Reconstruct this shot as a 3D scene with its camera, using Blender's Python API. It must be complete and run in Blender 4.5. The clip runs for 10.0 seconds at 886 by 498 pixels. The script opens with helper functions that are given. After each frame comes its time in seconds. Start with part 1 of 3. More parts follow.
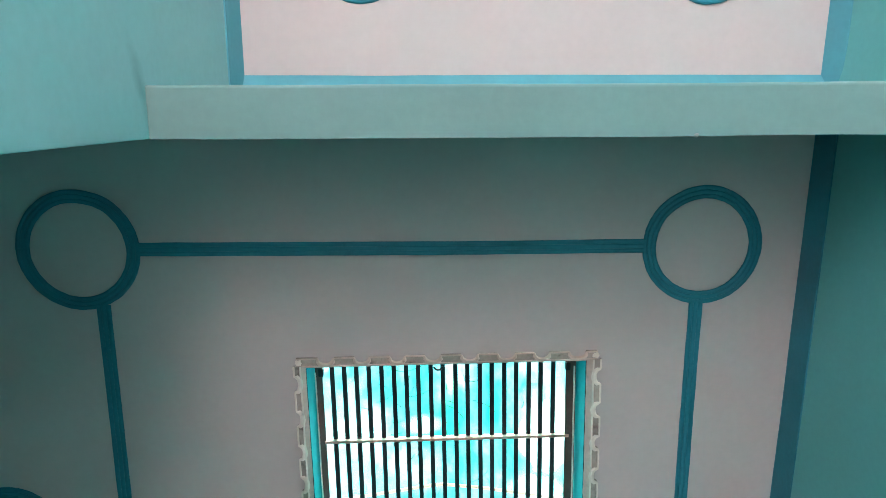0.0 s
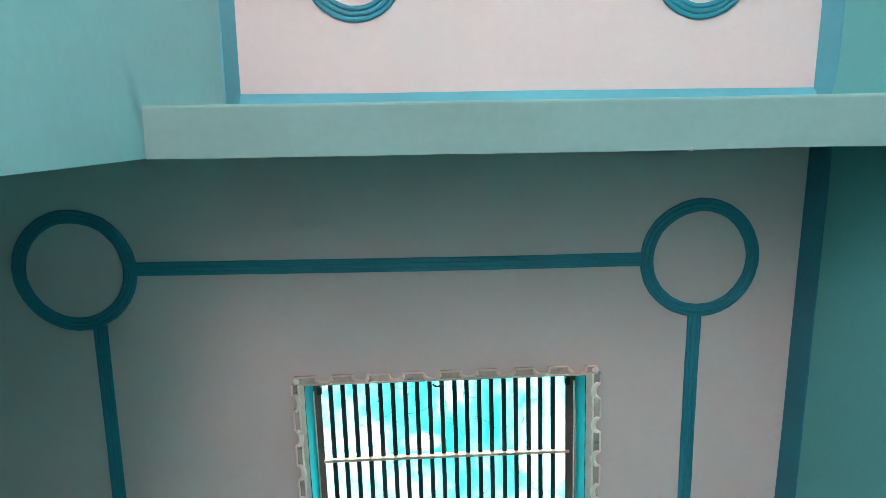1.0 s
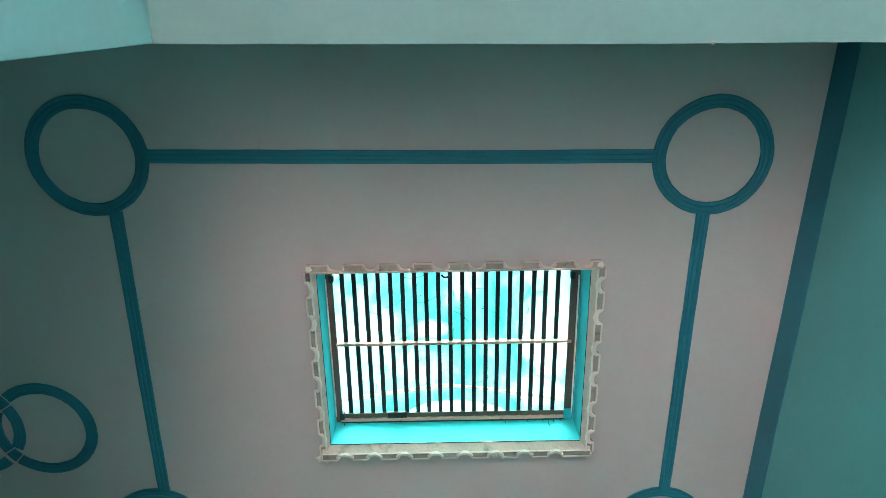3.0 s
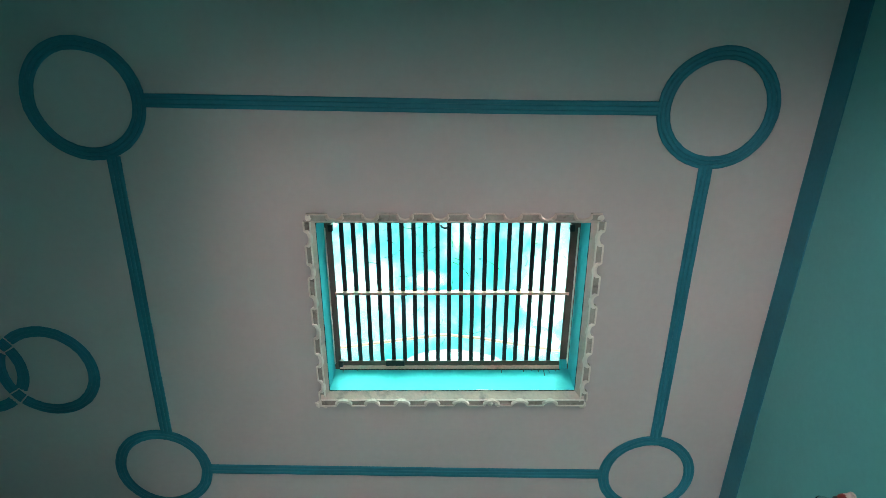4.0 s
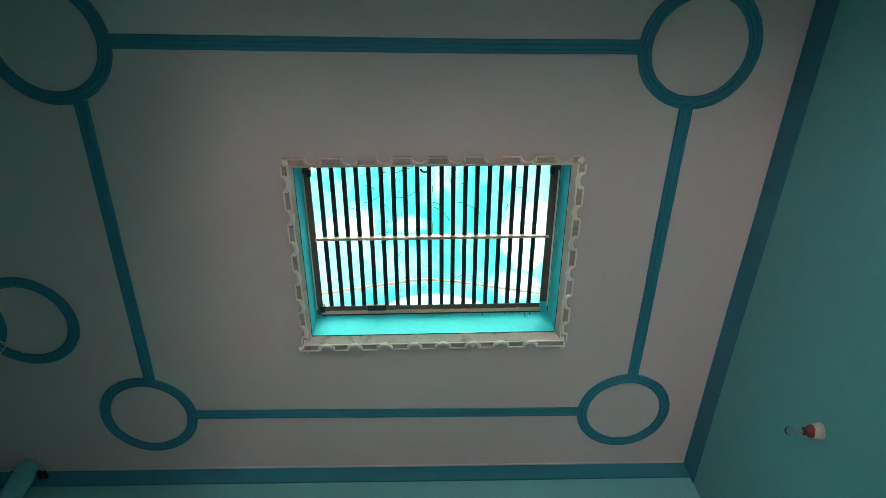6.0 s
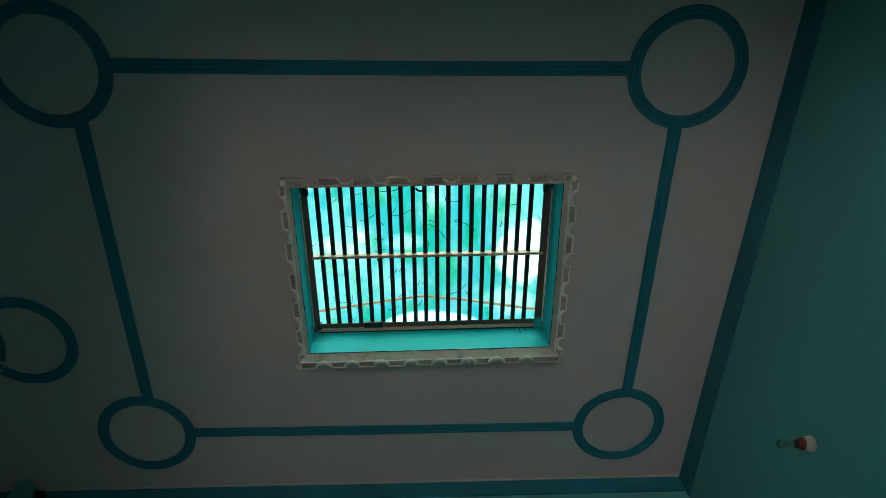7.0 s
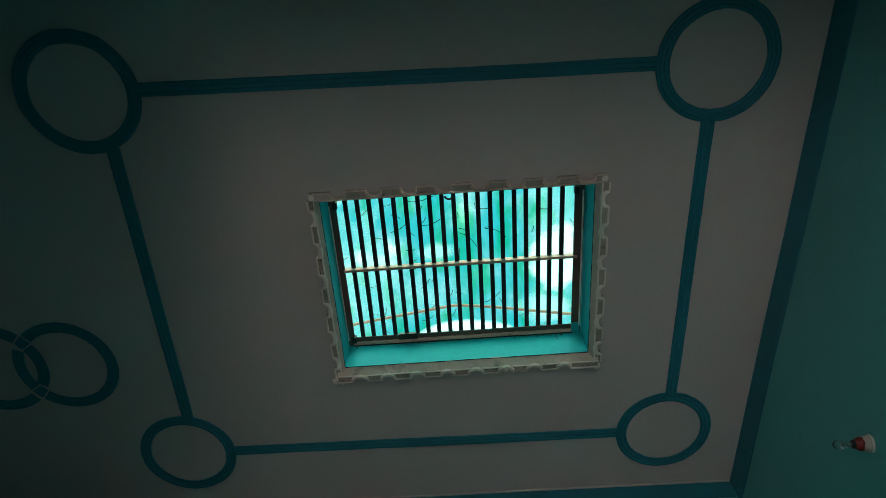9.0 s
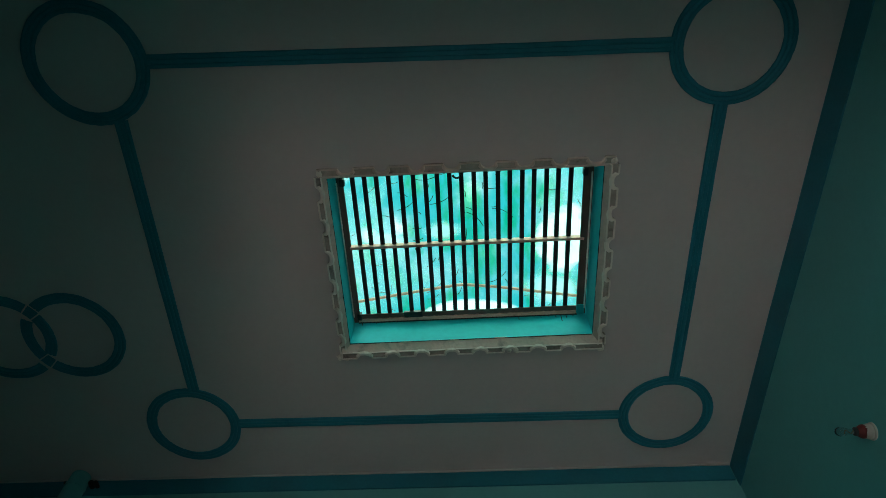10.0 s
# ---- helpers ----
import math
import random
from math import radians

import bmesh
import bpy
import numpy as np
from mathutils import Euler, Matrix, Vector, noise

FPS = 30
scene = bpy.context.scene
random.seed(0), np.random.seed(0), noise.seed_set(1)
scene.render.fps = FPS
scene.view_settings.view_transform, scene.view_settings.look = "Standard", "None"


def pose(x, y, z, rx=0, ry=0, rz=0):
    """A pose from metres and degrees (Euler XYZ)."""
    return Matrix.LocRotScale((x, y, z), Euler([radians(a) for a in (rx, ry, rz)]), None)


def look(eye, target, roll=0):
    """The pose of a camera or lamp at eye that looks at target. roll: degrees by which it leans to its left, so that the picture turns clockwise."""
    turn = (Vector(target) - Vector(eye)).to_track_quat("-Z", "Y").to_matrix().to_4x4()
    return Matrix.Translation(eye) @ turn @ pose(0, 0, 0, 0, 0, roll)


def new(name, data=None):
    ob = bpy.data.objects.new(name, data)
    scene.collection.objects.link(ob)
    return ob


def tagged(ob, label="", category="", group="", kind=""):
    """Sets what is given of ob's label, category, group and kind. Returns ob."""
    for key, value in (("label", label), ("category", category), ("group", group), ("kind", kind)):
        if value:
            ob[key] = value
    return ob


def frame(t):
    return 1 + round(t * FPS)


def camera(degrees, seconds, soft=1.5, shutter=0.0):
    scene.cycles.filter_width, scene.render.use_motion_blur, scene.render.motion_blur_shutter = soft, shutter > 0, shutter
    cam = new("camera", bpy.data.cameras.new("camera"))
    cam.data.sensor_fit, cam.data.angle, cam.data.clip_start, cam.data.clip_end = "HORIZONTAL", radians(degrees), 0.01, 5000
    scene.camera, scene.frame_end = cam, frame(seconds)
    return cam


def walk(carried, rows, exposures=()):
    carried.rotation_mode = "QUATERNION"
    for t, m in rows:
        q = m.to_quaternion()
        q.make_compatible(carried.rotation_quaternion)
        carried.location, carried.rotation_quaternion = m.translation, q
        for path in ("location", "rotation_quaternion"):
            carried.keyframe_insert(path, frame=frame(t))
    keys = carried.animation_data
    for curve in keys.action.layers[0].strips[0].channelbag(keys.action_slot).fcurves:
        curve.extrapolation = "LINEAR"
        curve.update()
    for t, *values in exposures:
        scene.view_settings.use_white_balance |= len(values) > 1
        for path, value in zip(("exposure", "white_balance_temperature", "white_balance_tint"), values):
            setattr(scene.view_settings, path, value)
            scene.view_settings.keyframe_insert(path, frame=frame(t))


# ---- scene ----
cam = camera(67.71, 10.0, soft=0.5)
CEIL = 3.25          # height of the ceilings
PATH = [
    (0.0, -0.001, 0.003, 1.256, 168.08, 1.25, 0.12),
    (0.5, -0.001, 0.002, 1.256, 168.48, 1.39, 0.33),
    (1.0, -0.000, 0.001, 1.258, 169.41, 1.58, 0.77),
    (1.5, -0.001, -0.004, 1.248, 169.13, 1.60, 0.92),
    (2.0, -0.001, -0.005, 1.249, 167.07, 1.31, 0.74),
    (2.5, 0.000, -0.007, 1.248, 164.32, 0.96, 0.80),
    (2.7, 0.001, -0.006, 1.247, 162.30, 0.75, 0.46),
    (3.8, 0.001, -0.002, 1.249, 156.97, -0.04, -0.87),
    (4.0, 0.001, -0.001, 1.250, 155.85, 0.11, -1.00),
    (4.5, 0.002, 0.008, 1.252, 153.14, 1.21, -0.94),
    (5.0, 0.001, 0.013, 1.255, 151.58, 1.65, -0.95),
    (5.2, 0.000, 0.012, 1.256, 150.87, 1.77, -1.00),
    (6.5, -0.001, 0.001, 1.248, 151.81, 2.19, -1.16),
    (7.0, -0.003, -0.017, 1.230, 152.44, 2.56, -0.93),
    (7.5, -0.000, -0.003, 1.247, 152.40, 2.74, -0.33),
    (8.0, 0.001, -0.001, 1.248, 152.22, 2.51, -0.39),
    (8.5, 0.000, 0.001, 1.250, 151.84, 2.61, 0.35),
    (9.0, 0.002, 0.001, 1.250, 153.44, 1.18, 2.59),
    (9.5, 0.000, 0.001, 1.253, 152.76, 0.22, 2.41),
    (10.0, -0.001, 0.002, 1.254, 151.59, 0.19, 1.76),
]
EXPOSURES = [(0.0, 2.75, 6050, 17), (2.5, 2.75, 6100, 18), (2.7, 2.75, 6150, 18), (3.8, 2.65, 6350, 18), (4.0, 2.45, 6350, 19), (4.5, 1.62, 6450, 20), (5.2, 1.75, 6450, 20), (6.5, 1.97, 6450, 20), (6.8, 1.15, 6400, 11), (7.0, 0.75, 6300, 9), (7.5, 0.65, 6300, 9), (10.0, 0.55, 6300, 8)]
walk(cam, [(t, pose(x, y, z, rx, ry, rz)) for t, x, y, z, rx, ry, rz in PATH], EXPOSURES)

# ---- world and light ----
SUN_ELEV, SUN_AZ = 54.0, 177.0      # azimuth clockwise from +y: the hazy sun stands behind the camera
world = bpy.data.worlds.new("sky")
scene.world = world
world.use_nodes = True
wn, wl = world.node_tree.nodes, world.node_tree.links
wn.clear()
sky = wn.new("ShaderNodeTexSky")
sky.sky_type, sky.sun_disc = "NISHITA", False
sky.sun_elevation, sky.sun_rotation = radians(SUN_ELEV), radians(SUN_AZ)
tint = wn.new("ShaderNodeMix")
tint.data_type, tint.blend_type = "RGBA", "MULTIPLY"
tint.inputs["Factor"].default_value = 1.0
tint.inputs["B"].default_value = (0.18, 2.15, 1.26, 1)
coord = wn.new("ShaderNodeTexCoord")
cloud = wn.new("ShaderNodeTexNoise")
cloud.inputs["Scale"].default_value, cloud.inputs["Detail"].default_value, cloud.inputs["Roughness"].default_value = 10.0, 9.0, 0.58
mask = wn.new("ShaderNodeValToRGB")
mask.color_ramp.elements[0].position, mask.color_ramp.elements[1].position = 0.44, 0.86
mask.color_ramp.elements[0].color = (0.004, 0.004, 0.004, 1)
for at, grey in ((0.52, 0.02), (0.64, 0.10)):
    stop = mask.color_ramp.elements.new(at)
    stop.color = (grey, grey, grey, 1)
blend = wn.new("ShaderNodeMix")
blend.data_type = "RGBA"
blend.inputs["B"].default_value = (14.0, 15.0, 15.0, 1)
back = wn.new("ShaderNodeBackground")
back.inputs["Strength"].default_value = 0.145
wout = wn.new("ShaderNodeOutputWorld")
wl.new(sky.outputs[0], tint.inputs["A"])
shift = wn.new("ShaderNodeMapping")
shift.inputs["Location"].default_value = (3.1, 1.7, 0.0)
wl.new(coord.outputs["Generated"], shift.inputs["Vector"])
wl.new(shift.outputs[0], cloud.inputs["Vector"])
wl.new(cloud.outputs[0], mask.inputs[0])
wl.new(mask.outputs[0], blend.inputs["Factor"])
wl.new(tint.outputs["Result"], blend.inputs["A"])
wl.new(blend.outputs["Result"], back.inputs["Color"])
wl.new(back.outputs[0], wout.inputs[0])

sun_data = bpy.data.lights.new("sun", "SUN")
sun_data.energy, sun_data.angle, sun_data.color = 2.4, radians(42), (1.0, 0.88, 0.80)
sun = new("sun", sun_data)
az, el = radians(SUN_AZ), radians(SUN_ELEV)
toward = Vector((math.sin(az) * math.cos(el), math.cos(az) * math.cos(el), math.sin(el)))
sun.matrix_world = look(toward * 30, (0, 0, 0))

DOOR_X = 0.05         # middle of the doorway added at the unseen end of the passage


def fill_lamp(name, watts, colour, spread, target):
    """Unseen added lamp in an assumed doorway, within an angle of spread about target."""
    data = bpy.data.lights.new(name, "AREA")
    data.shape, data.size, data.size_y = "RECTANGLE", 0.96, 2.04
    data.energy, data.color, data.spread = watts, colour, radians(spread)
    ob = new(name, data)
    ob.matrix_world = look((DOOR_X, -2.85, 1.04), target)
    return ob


fill_lamp("steep_fill_light", 47.0, (1.0, 0.88, 0.90), 88, (-0.35, -2.05, 0.0))      # added fill for daylight from behind, falls steeply to the floor
fill_lamp("wide_fill_light", 8.0, (1.0, 0.88, 0.90), 180, (0.15, 0.2, 0.4))          # added wide fill, for the passage walls and the border


# ---- materials ----
def material(name, base, rough=0.7, metal=0.0, var=0.08, scale=3.0, fine=60.0, bump=0.15, stain=None, stain_scale=1.5, stain_at=0.6, spec=0.4):
    """A painted or plastered surface: colour varied at two scales, fine relief, and stains of their own colour."""
    m = bpy.data.materials.new(name)
    m.use_nodes = True
    n, l = m.node_tree.nodes, m.node_tree.links
    b = n["Principled BSDF"]
    b.inputs["Roughness"].default_value, b.inputs["Metallic"].default_value = rough, metal
    b.inputs["Specular IOR Level"].default_value = spec
    tc = n.new("ShaderNodeTexCoord")
    big, small = n.new("ShaderNodeTexNoise"), n.new("ShaderNodeTexNoise")
    big.inputs["Scale"].default_value, big.inputs["Detail"].default_value = scale, 4
    small.inputs["Scale"].default_value, small.inputs["Detail"].default_value = fine, 5
    l.new(tc.outputs["Object"], big.inputs["Vector"])
    l.new(tc.outputs["Object"], small.inputs["Vector"])
    mixv = n.new("ShaderNodeMath")
    mixv.operation = "ADD"
    l.new(big.outputs[0], mixv.inputs[0])
    half = n.new("ShaderNodeMath")
    half.operation = "MULTIPLY"
    half.inputs[1].default_value = 0.5
    l.new(small.outputs[0], half.inputs[0])
    l.new(half.outputs[0], mixv.inputs[1])
    ramp = n.new("ShaderNodeValToRGB")
    ramp.color_ramp.elements[0].position, ramp.color_ramp.elements[1].position = 0.5, 1.0
    lo, hi = [c * (1 - var) for c in base], [min(1, c * (1 + var)) for c in base]
    ramp.color_ramp.elements[0].color, ramp.color_ramp.elements[1].color = (*lo, 1), (*hi, 1)
    l.new(mixv.outputs[0], ramp.inputs[0])
    colour = ramp.outputs[0]
    if stain:
        sn = n.new("ShaderNodeTexNoise")
        sn.inputs["Scale"].default_value, sn.inputs["Detail"].default_value = stain_scale, 8
        l.new(tc.outputs["Object"], sn.inputs["Vector"])
        sr = n.new("ShaderNodeValToRGB")
        sr.color_ramp.elements[0].position, sr.color_ramp.elements[1].position = stain_at, stain_at + 0.15
        l.new(sn.outputs[0], sr.inputs[0])
        mx = n.new("ShaderNodeMix")
        mx.data_type = "RGBA"
        l.new(sr.outputs[0], mx.inputs["Factor"])
        l.new(colour, mx.inputs["A"])
        mx.inputs["B"].default_value = (*stain, 1)
        colour = mx.outputs["Result"]
    l.new(colour, b.inputs["Base Color"])
    if bump:
        bp = n.new("ShaderNodeBump")
        bp.inputs["Strength"].default_value, bp.inputs["Distance"].default_value = bump, 0.006
        l.new(mixv.outputs[0], bp.inputs["Height"])
        l.new(bp.outputs[0], b.inputs["Normal"])
    return m


WHITEWASH = material("pinkish_white_distemper", (0.625, 0.505, 0.473), 0.85, var=0.045, scale=1.3, fine=45, bump=0.05, stain=(0.575, 0.475, 0.445), stain_scale=1.1, stain_at=0.58)
AQUA = material("turquoise_distemper", (0.140, 0.41, 0.398), 0.75, var=0.06, scale=1.6, fine=50, bump=0.15, stain=(0.17, 0.43, 0.415), stain_scale=1.2, stain_at=0.6)
LINTEL = material("greyish_turquoise_distemper", (0.188, 0.302, 0.278), 0.8, var=0.07, scale=2.5, fine=50, bump=0.2, stain=(0.20, 0.31, 0.295), stain_scale=3, stain_at=0.55)
TEAL = material("teal_enamel_paint", (0.020, 0.200, 0.256), 0.5, var=0.12, scale=5, fine=70, bump=0.15)
BAND = material("blue_band_paint", (0.095, 0.33, 0.385), 0.6, var=0.08, scale=4, fine=60, bump=0.12)
REVEAL = material("bright_turquoise_enamel", (0.03, 0.46, 0.52), 0.6, var=0.12, scale=6, fine=50, bump=0.2, stain=(0.06, 0.48, 0.53), stain_scale=5, stain_at=0.62, spec=0.14)
PLASTER = material("cream_plaster", (0.72, 0.535, 0.445), 0.85, var=0.14, scale=9, fine=90, bump=0.5, stain=(0.36, 0.28, 0.24), stain_scale=16, stain_at=0.6)
RIM = material("pale_plaster_edge", (0.94, 0.79, 0.69), 0.85, var=0.10, scale=14, fine=90, bump=0.4, stain=(0.35, 0.3, 0.26), stain_scale=20, stain_at=0.66)
# plaster of the lip: darker than the band, with darker blotches
LIP = material("darker_plaster", (0.47, 0.375, 0.315), 0.9, var=0.2, scale=14, fine=90, bump=0.5, stain=(0.20, 0.15, 0.12), stain_scale=25, stain_at=0.58)
RUST = material("faded_red_oxide_steel", (0.88, 0.41, 0.335), 0.65, var=0.2, scale=12, fine=120, bump=0.4, stain=(0.20, 0.10, 0.075), stain_scale=18, stain_at=0.64)
BROWN = material("brown_rusty_steel", (0.125, 0.082, 0.065), 0.7, var=0.2, scale=12, fine=120, bump=0.4, stain=(0.10, 0.06, 0.045), stain_scale=18, stain_at=0.6)
IRON = material("dark_painted_iron", (0.022, 0.022, 0.022), 0.6, var=0.3, scale=12, fine=120, bump=0.4, stain=(0.06, 0.035, 0.025), stain_scale=20, stain_at=0.62)
TERRAZZO = material("grey_stone_floor", (0.52, 0.46, 0.43), 0.6, var=0.2, scale=5, fine=160, bump=0.05)
BOUNCE_FLOOR = material("green_bounce_floor", (0.10, 0.35, 0.36), 0.6, var=0.2, scale=5, fine=160, bump=0.05)
EARTH = material("dry_ground", (0.42, 0.36, 0.28), 0.95, var=0.2, scale=0.6, fine=8, bump=0.4)
CONCRETE = material("rough_concrete", (0.36, 0.35, 0.33), 0.9, var=0.2, scale=4, fine=40, bump=0.4)
PORCELAIN = material("white_plastic", (0.50, 0.41, 0.35), 0.5, var=0.06, scale=25, fine=200, bump=0.05, stain=(0.5, 0.42, 0.36), stain_scale=40, stain_at=0.66)
RED = material("red_paint", (0.17, 0.014, 0.008), 0.45, var=0.15, scale=30, fine=200, bump=0.05)
BRASS = material("dull_brass", (0.30, 0.22, 0.12), 0.45, metal=0.9, var=0.2, scale=40, fine=300, bump=0.1)
BLACK = material("black_bakelite", (0.015, 0.014, 0.014), 0.5, var=0.2, scale=30, fine=200, bump=0.1)
TWIG = material("dry_stalk", (0.05, 0.08, 0.03), 0.9, var=0.3, scale=30, fine=200, bump=0.1)
ROD = material("orange_painted_rod", (0.62, 0.27, 0.215), 0.6, var=0.15, scale=14, fine=120, bump=0.2)

GLASS = bpy.data.materials.new("clear_glass")
GLASS.use_nodes = True
GLASS.node_tree.nodes["Principled BSDF"].inputs["Transmission Weight"].default_value = 1.0
GLASS.node_tree.nodes["Principled BSDF"].inputs["Roughness"].default_value = 0.02
GLASS.node_tree.nodes["Principled BSDF"].inputs["IOR"].default_value = 1.45


def sheet_material():
    """Clear plastic sheet with green algae and white blots, some standing in for cloud."""
    m = bpy.data.materials.new("stained_clear_sheet")
    m.use_nodes = True
    n, l = m.node_tree.nodes, m.node_tree.links
    n.clear()
    tc = n.new("ShaderNodeTexCoord")
    out = n.new("ShaderNodeOutputMaterial")
    clear, white_blots = n.new("ShaderNodeBsdfTransparent"), n.new("ShaderNodeBsdfTranslucent")
    white_blots.inputs[0].default_value = (0.92, 0.90, 0.88, 1)
    noise_g = n.new("ShaderNodeTexNoise")
    noise_g.inputs["Scale"].default_value, noise_g.inputs["Detail"].default_value = 7.0, 8
    stretch = n.new("ShaderNodeMapping")
    stretch.inputs["Scale"].default_value = (1.6, 0.7, 1)
    l.new(tc.outputs["Object"], stretch.inputs["Vector"])
    l.new(stretch.outputs[0], noise_g.inputs["Vector"])
    ramp = n.new("ShaderNodeValToRGB")
    ramp.color_ramp.elements[0].position, ramp.color_ramp.elements[1].position = 0.49, 0.66
    ramp.color_ramp.elements[0].color, ramp.color_ramp.elements[1].color = (0.95, 0.98, 0.97, 1), (0.30, 0.84, 0.48, 1)
    l.new(noise_g.outputs[0], ramp.inputs[0])
    l.new(ramp.outputs[0], clear.inputs[0])

    def blot(x, y, rx, ry, soft, ragged, weight=0.85):
        mp = n.new("ShaderNodeMapping")
        mp.vector_type = "TEXTURE"
        mp.inputs["Location"].default_value, mp.inputs["Scale"].default_value = (x, y, 0), (rx, ry, 50)
        nz = n.new("ShaderNodeTexNoise")
        nz.inputs["Scale"].default_value, nz.inputs["Detail"].default_value = 13, 6
        l.new(tc.outputs["Object"], nz.inputs["Vector"])
        sep = n.new("ShaderNodeVectorMath")
        sep.operation = "LENGTH"
        l.new(tc.outputs["Object"], mp.inputs["Vector"])
        l.new(mp.outputs[0], sep.inputs[0])
        add = n.new("ShaderNodeMath")
        add.operation = "MULTIPLY_ADD"
        add.inputs[1].default_value = ragged
        l.new(nz.outputs[0], add.inputs[0])
        l.new(sep.outputs["Value"], add.inputs[2])
        mr = n.new("ShaderNodeMapRange")
        mr.inputs["From Min"].default_value, mr.inputs["From Max"].default_value = 1.0 + ragged * 0.5, 1.0 + ragged * 0.5 - soft
        mr.inputs["To Max"].default_value = weight
        l.new(add.outputs[0], mr.inputs["Value"])
        return mr.outputs[0]

    # the last three wide faint blots are bright cloud painted onto the sheet
    parts = [blot(0.485, 1.31, 0.125, 0.175, 0.3, 0.95, 1.0), blot(0.09, 1.69, 0.24, 0.075, 0.2, 0.15, 1.0), blot(-0.35, 1.27, 0.05, 0.06, 0.9, 1.2),
             blot(-0.27, 1.30, 0.10, 0.05, 0.5, 0.9, 0.55), blot(-0.03, 1.27, 0.10, 0.05, 0.6, 1.0, 0.4), blot(-0.43, 0.97, 0.04, 0.07, 0.6, 0.6, 0.6),
             blot(0.44, 1.56, 0.16, 0.09, 0.6, 0.9, 0.5), blot(-0.36, 1.36, 0.20, 0.36, 0.5, 2.6, 0.16), blot(0.50, 1.25, 0.16, 0.50, 0.5, 2.6, 0.16),
             blot(-0.12, 1.50, 0.22, 0.16, 0.5, 2.4, 0.10)]
    total = parts[0]
    for p in parts[1:]:
        mx = n.new("ShaderNodeMath")
        mx.operation = "MAXIMUM"
        l.new(total, mx.inputs[0])
        l.new(p, mx.inputs[1])
        total = mx.outputs[0]
    mix = n.new("ShaderNodeMixShader")
    l.new(total, mix.inputs[0])
    l.new(clear.outputs[0], mix.inputs[1])
    l.new(white_blots.outputs[0], mix.inputs[2])
    l.new(mix.outputs[0], out.inputs[0])
    return m


SHEET = sheet_material()


# passage wall: a paler turquoise than AQUA, with a faint dark smear near the lintel
SMUDGED = material("pale_turquoise_distemper", (0.31, 0.535, 0.53), 0.75, var=0.06, scale=1.6, fine=50, bump=0.15, stain=(0.34, 0.55, 0.54), stain_scale=1.2, stain_at=0.6)
SMUDGED.name = "smeared_turquoise_distemper"
nt = SMUDGED.node_tree
base_in = nt.nodes["Principled BSDF"].inputs["Base Color"]
plain = base_in.links[0].from_socket
where, ell, dist = nt.nodes.new("ShaderNodeTexCoord"), nt.nodes.new("ShaderNodeMapping"), nt.nodes.new("ShaderNodeVectorMath")
ell.vector_type, dist.operation = "TEXTURE", "LENGTH"
ell.inputs["Location"].default_value, ell.inputs["Scale"].default_value = (-0.556, -0.045, 2.581), (1.0, 0.085, 0.022)
ell.inputs["Rotation"].default_value = (radians(21), 0, 0)
rough_edge, summed, soft_edge, over = nt.nodes.new("ShaderNodeTexNoise"), nt.nodes.new("ShaderNodeMath"), nt.nodes.new("ShaderNodeMapRange"), nt.nodes.new("ShaderNodeMix")
rough_edge.inputs["Scale"].default_value, rough_edge.inputs["Detail"].default_value = 30, 4
soft_edge.inputs["From Min"].default_value, soft_edge.inputs["From Max"].default_value, soft_edge.inputs["To Max"].default_value = 1.8, 0.4, 0.5
over.data_type = "RGBA"
over.inputs["B"].default_value = (0.10, 0.22, 0.23, 1)
nt.links.new(where.outputs["Object"], ell.inputs["Vector"])
nt.links.new(where.outputs["Object"], rough_edge.inputs["Vector"])
nt.links.new(ell.outputs[0], dist.inputs[0])
nt.links.new(dist.outputs["Value"], summed.inputs[0])
nt.links.new(rough_edge.outputs[0], summed.inputs[1])
nt.links.new(summed.outputs[0], soft_edge.inputs["Value"])
nt.links.new(soft_edge.outputs[0], over.inputs["Factor"])
nt.links.new(plain, over.inputs["A"])
nt.links.new(over.outputs["Result"], base_in)


# ---- building helpers ----
def mesh_object(name, bm, mat, parent=None, smooth=False):
    bmesh.ops.recalc_face_normals(bm, faces=bm.faces)
    me = bpy.data.meshes.new(name)
    if smooth:
        for fc in bm.faces:
            fc.smooth = True
    bm.to_mesh(me)
    bm.free()
    me.materials.append(mat)
    ob = new(name, me)
    if parent:
        ob.parent = parent
        ob.matrix_parent_inverse = parent.matrix_world.inverted()
    return ob


def part(name, bm, mat, parent, label="", smooth=False):
    ob = mesh_object(name, bm, mat, parent, smooth)
    if label:
        ob["label"] = label
    return ob


def thing(name, at, label, category, group=""):
    ob = new(name)
    ob.matrix_world = Matrix.Translation(at)
    ob.empty_display_size = 0.05
    bpy.context.view_layer.update()
    return tagged(ob, label, category, group)


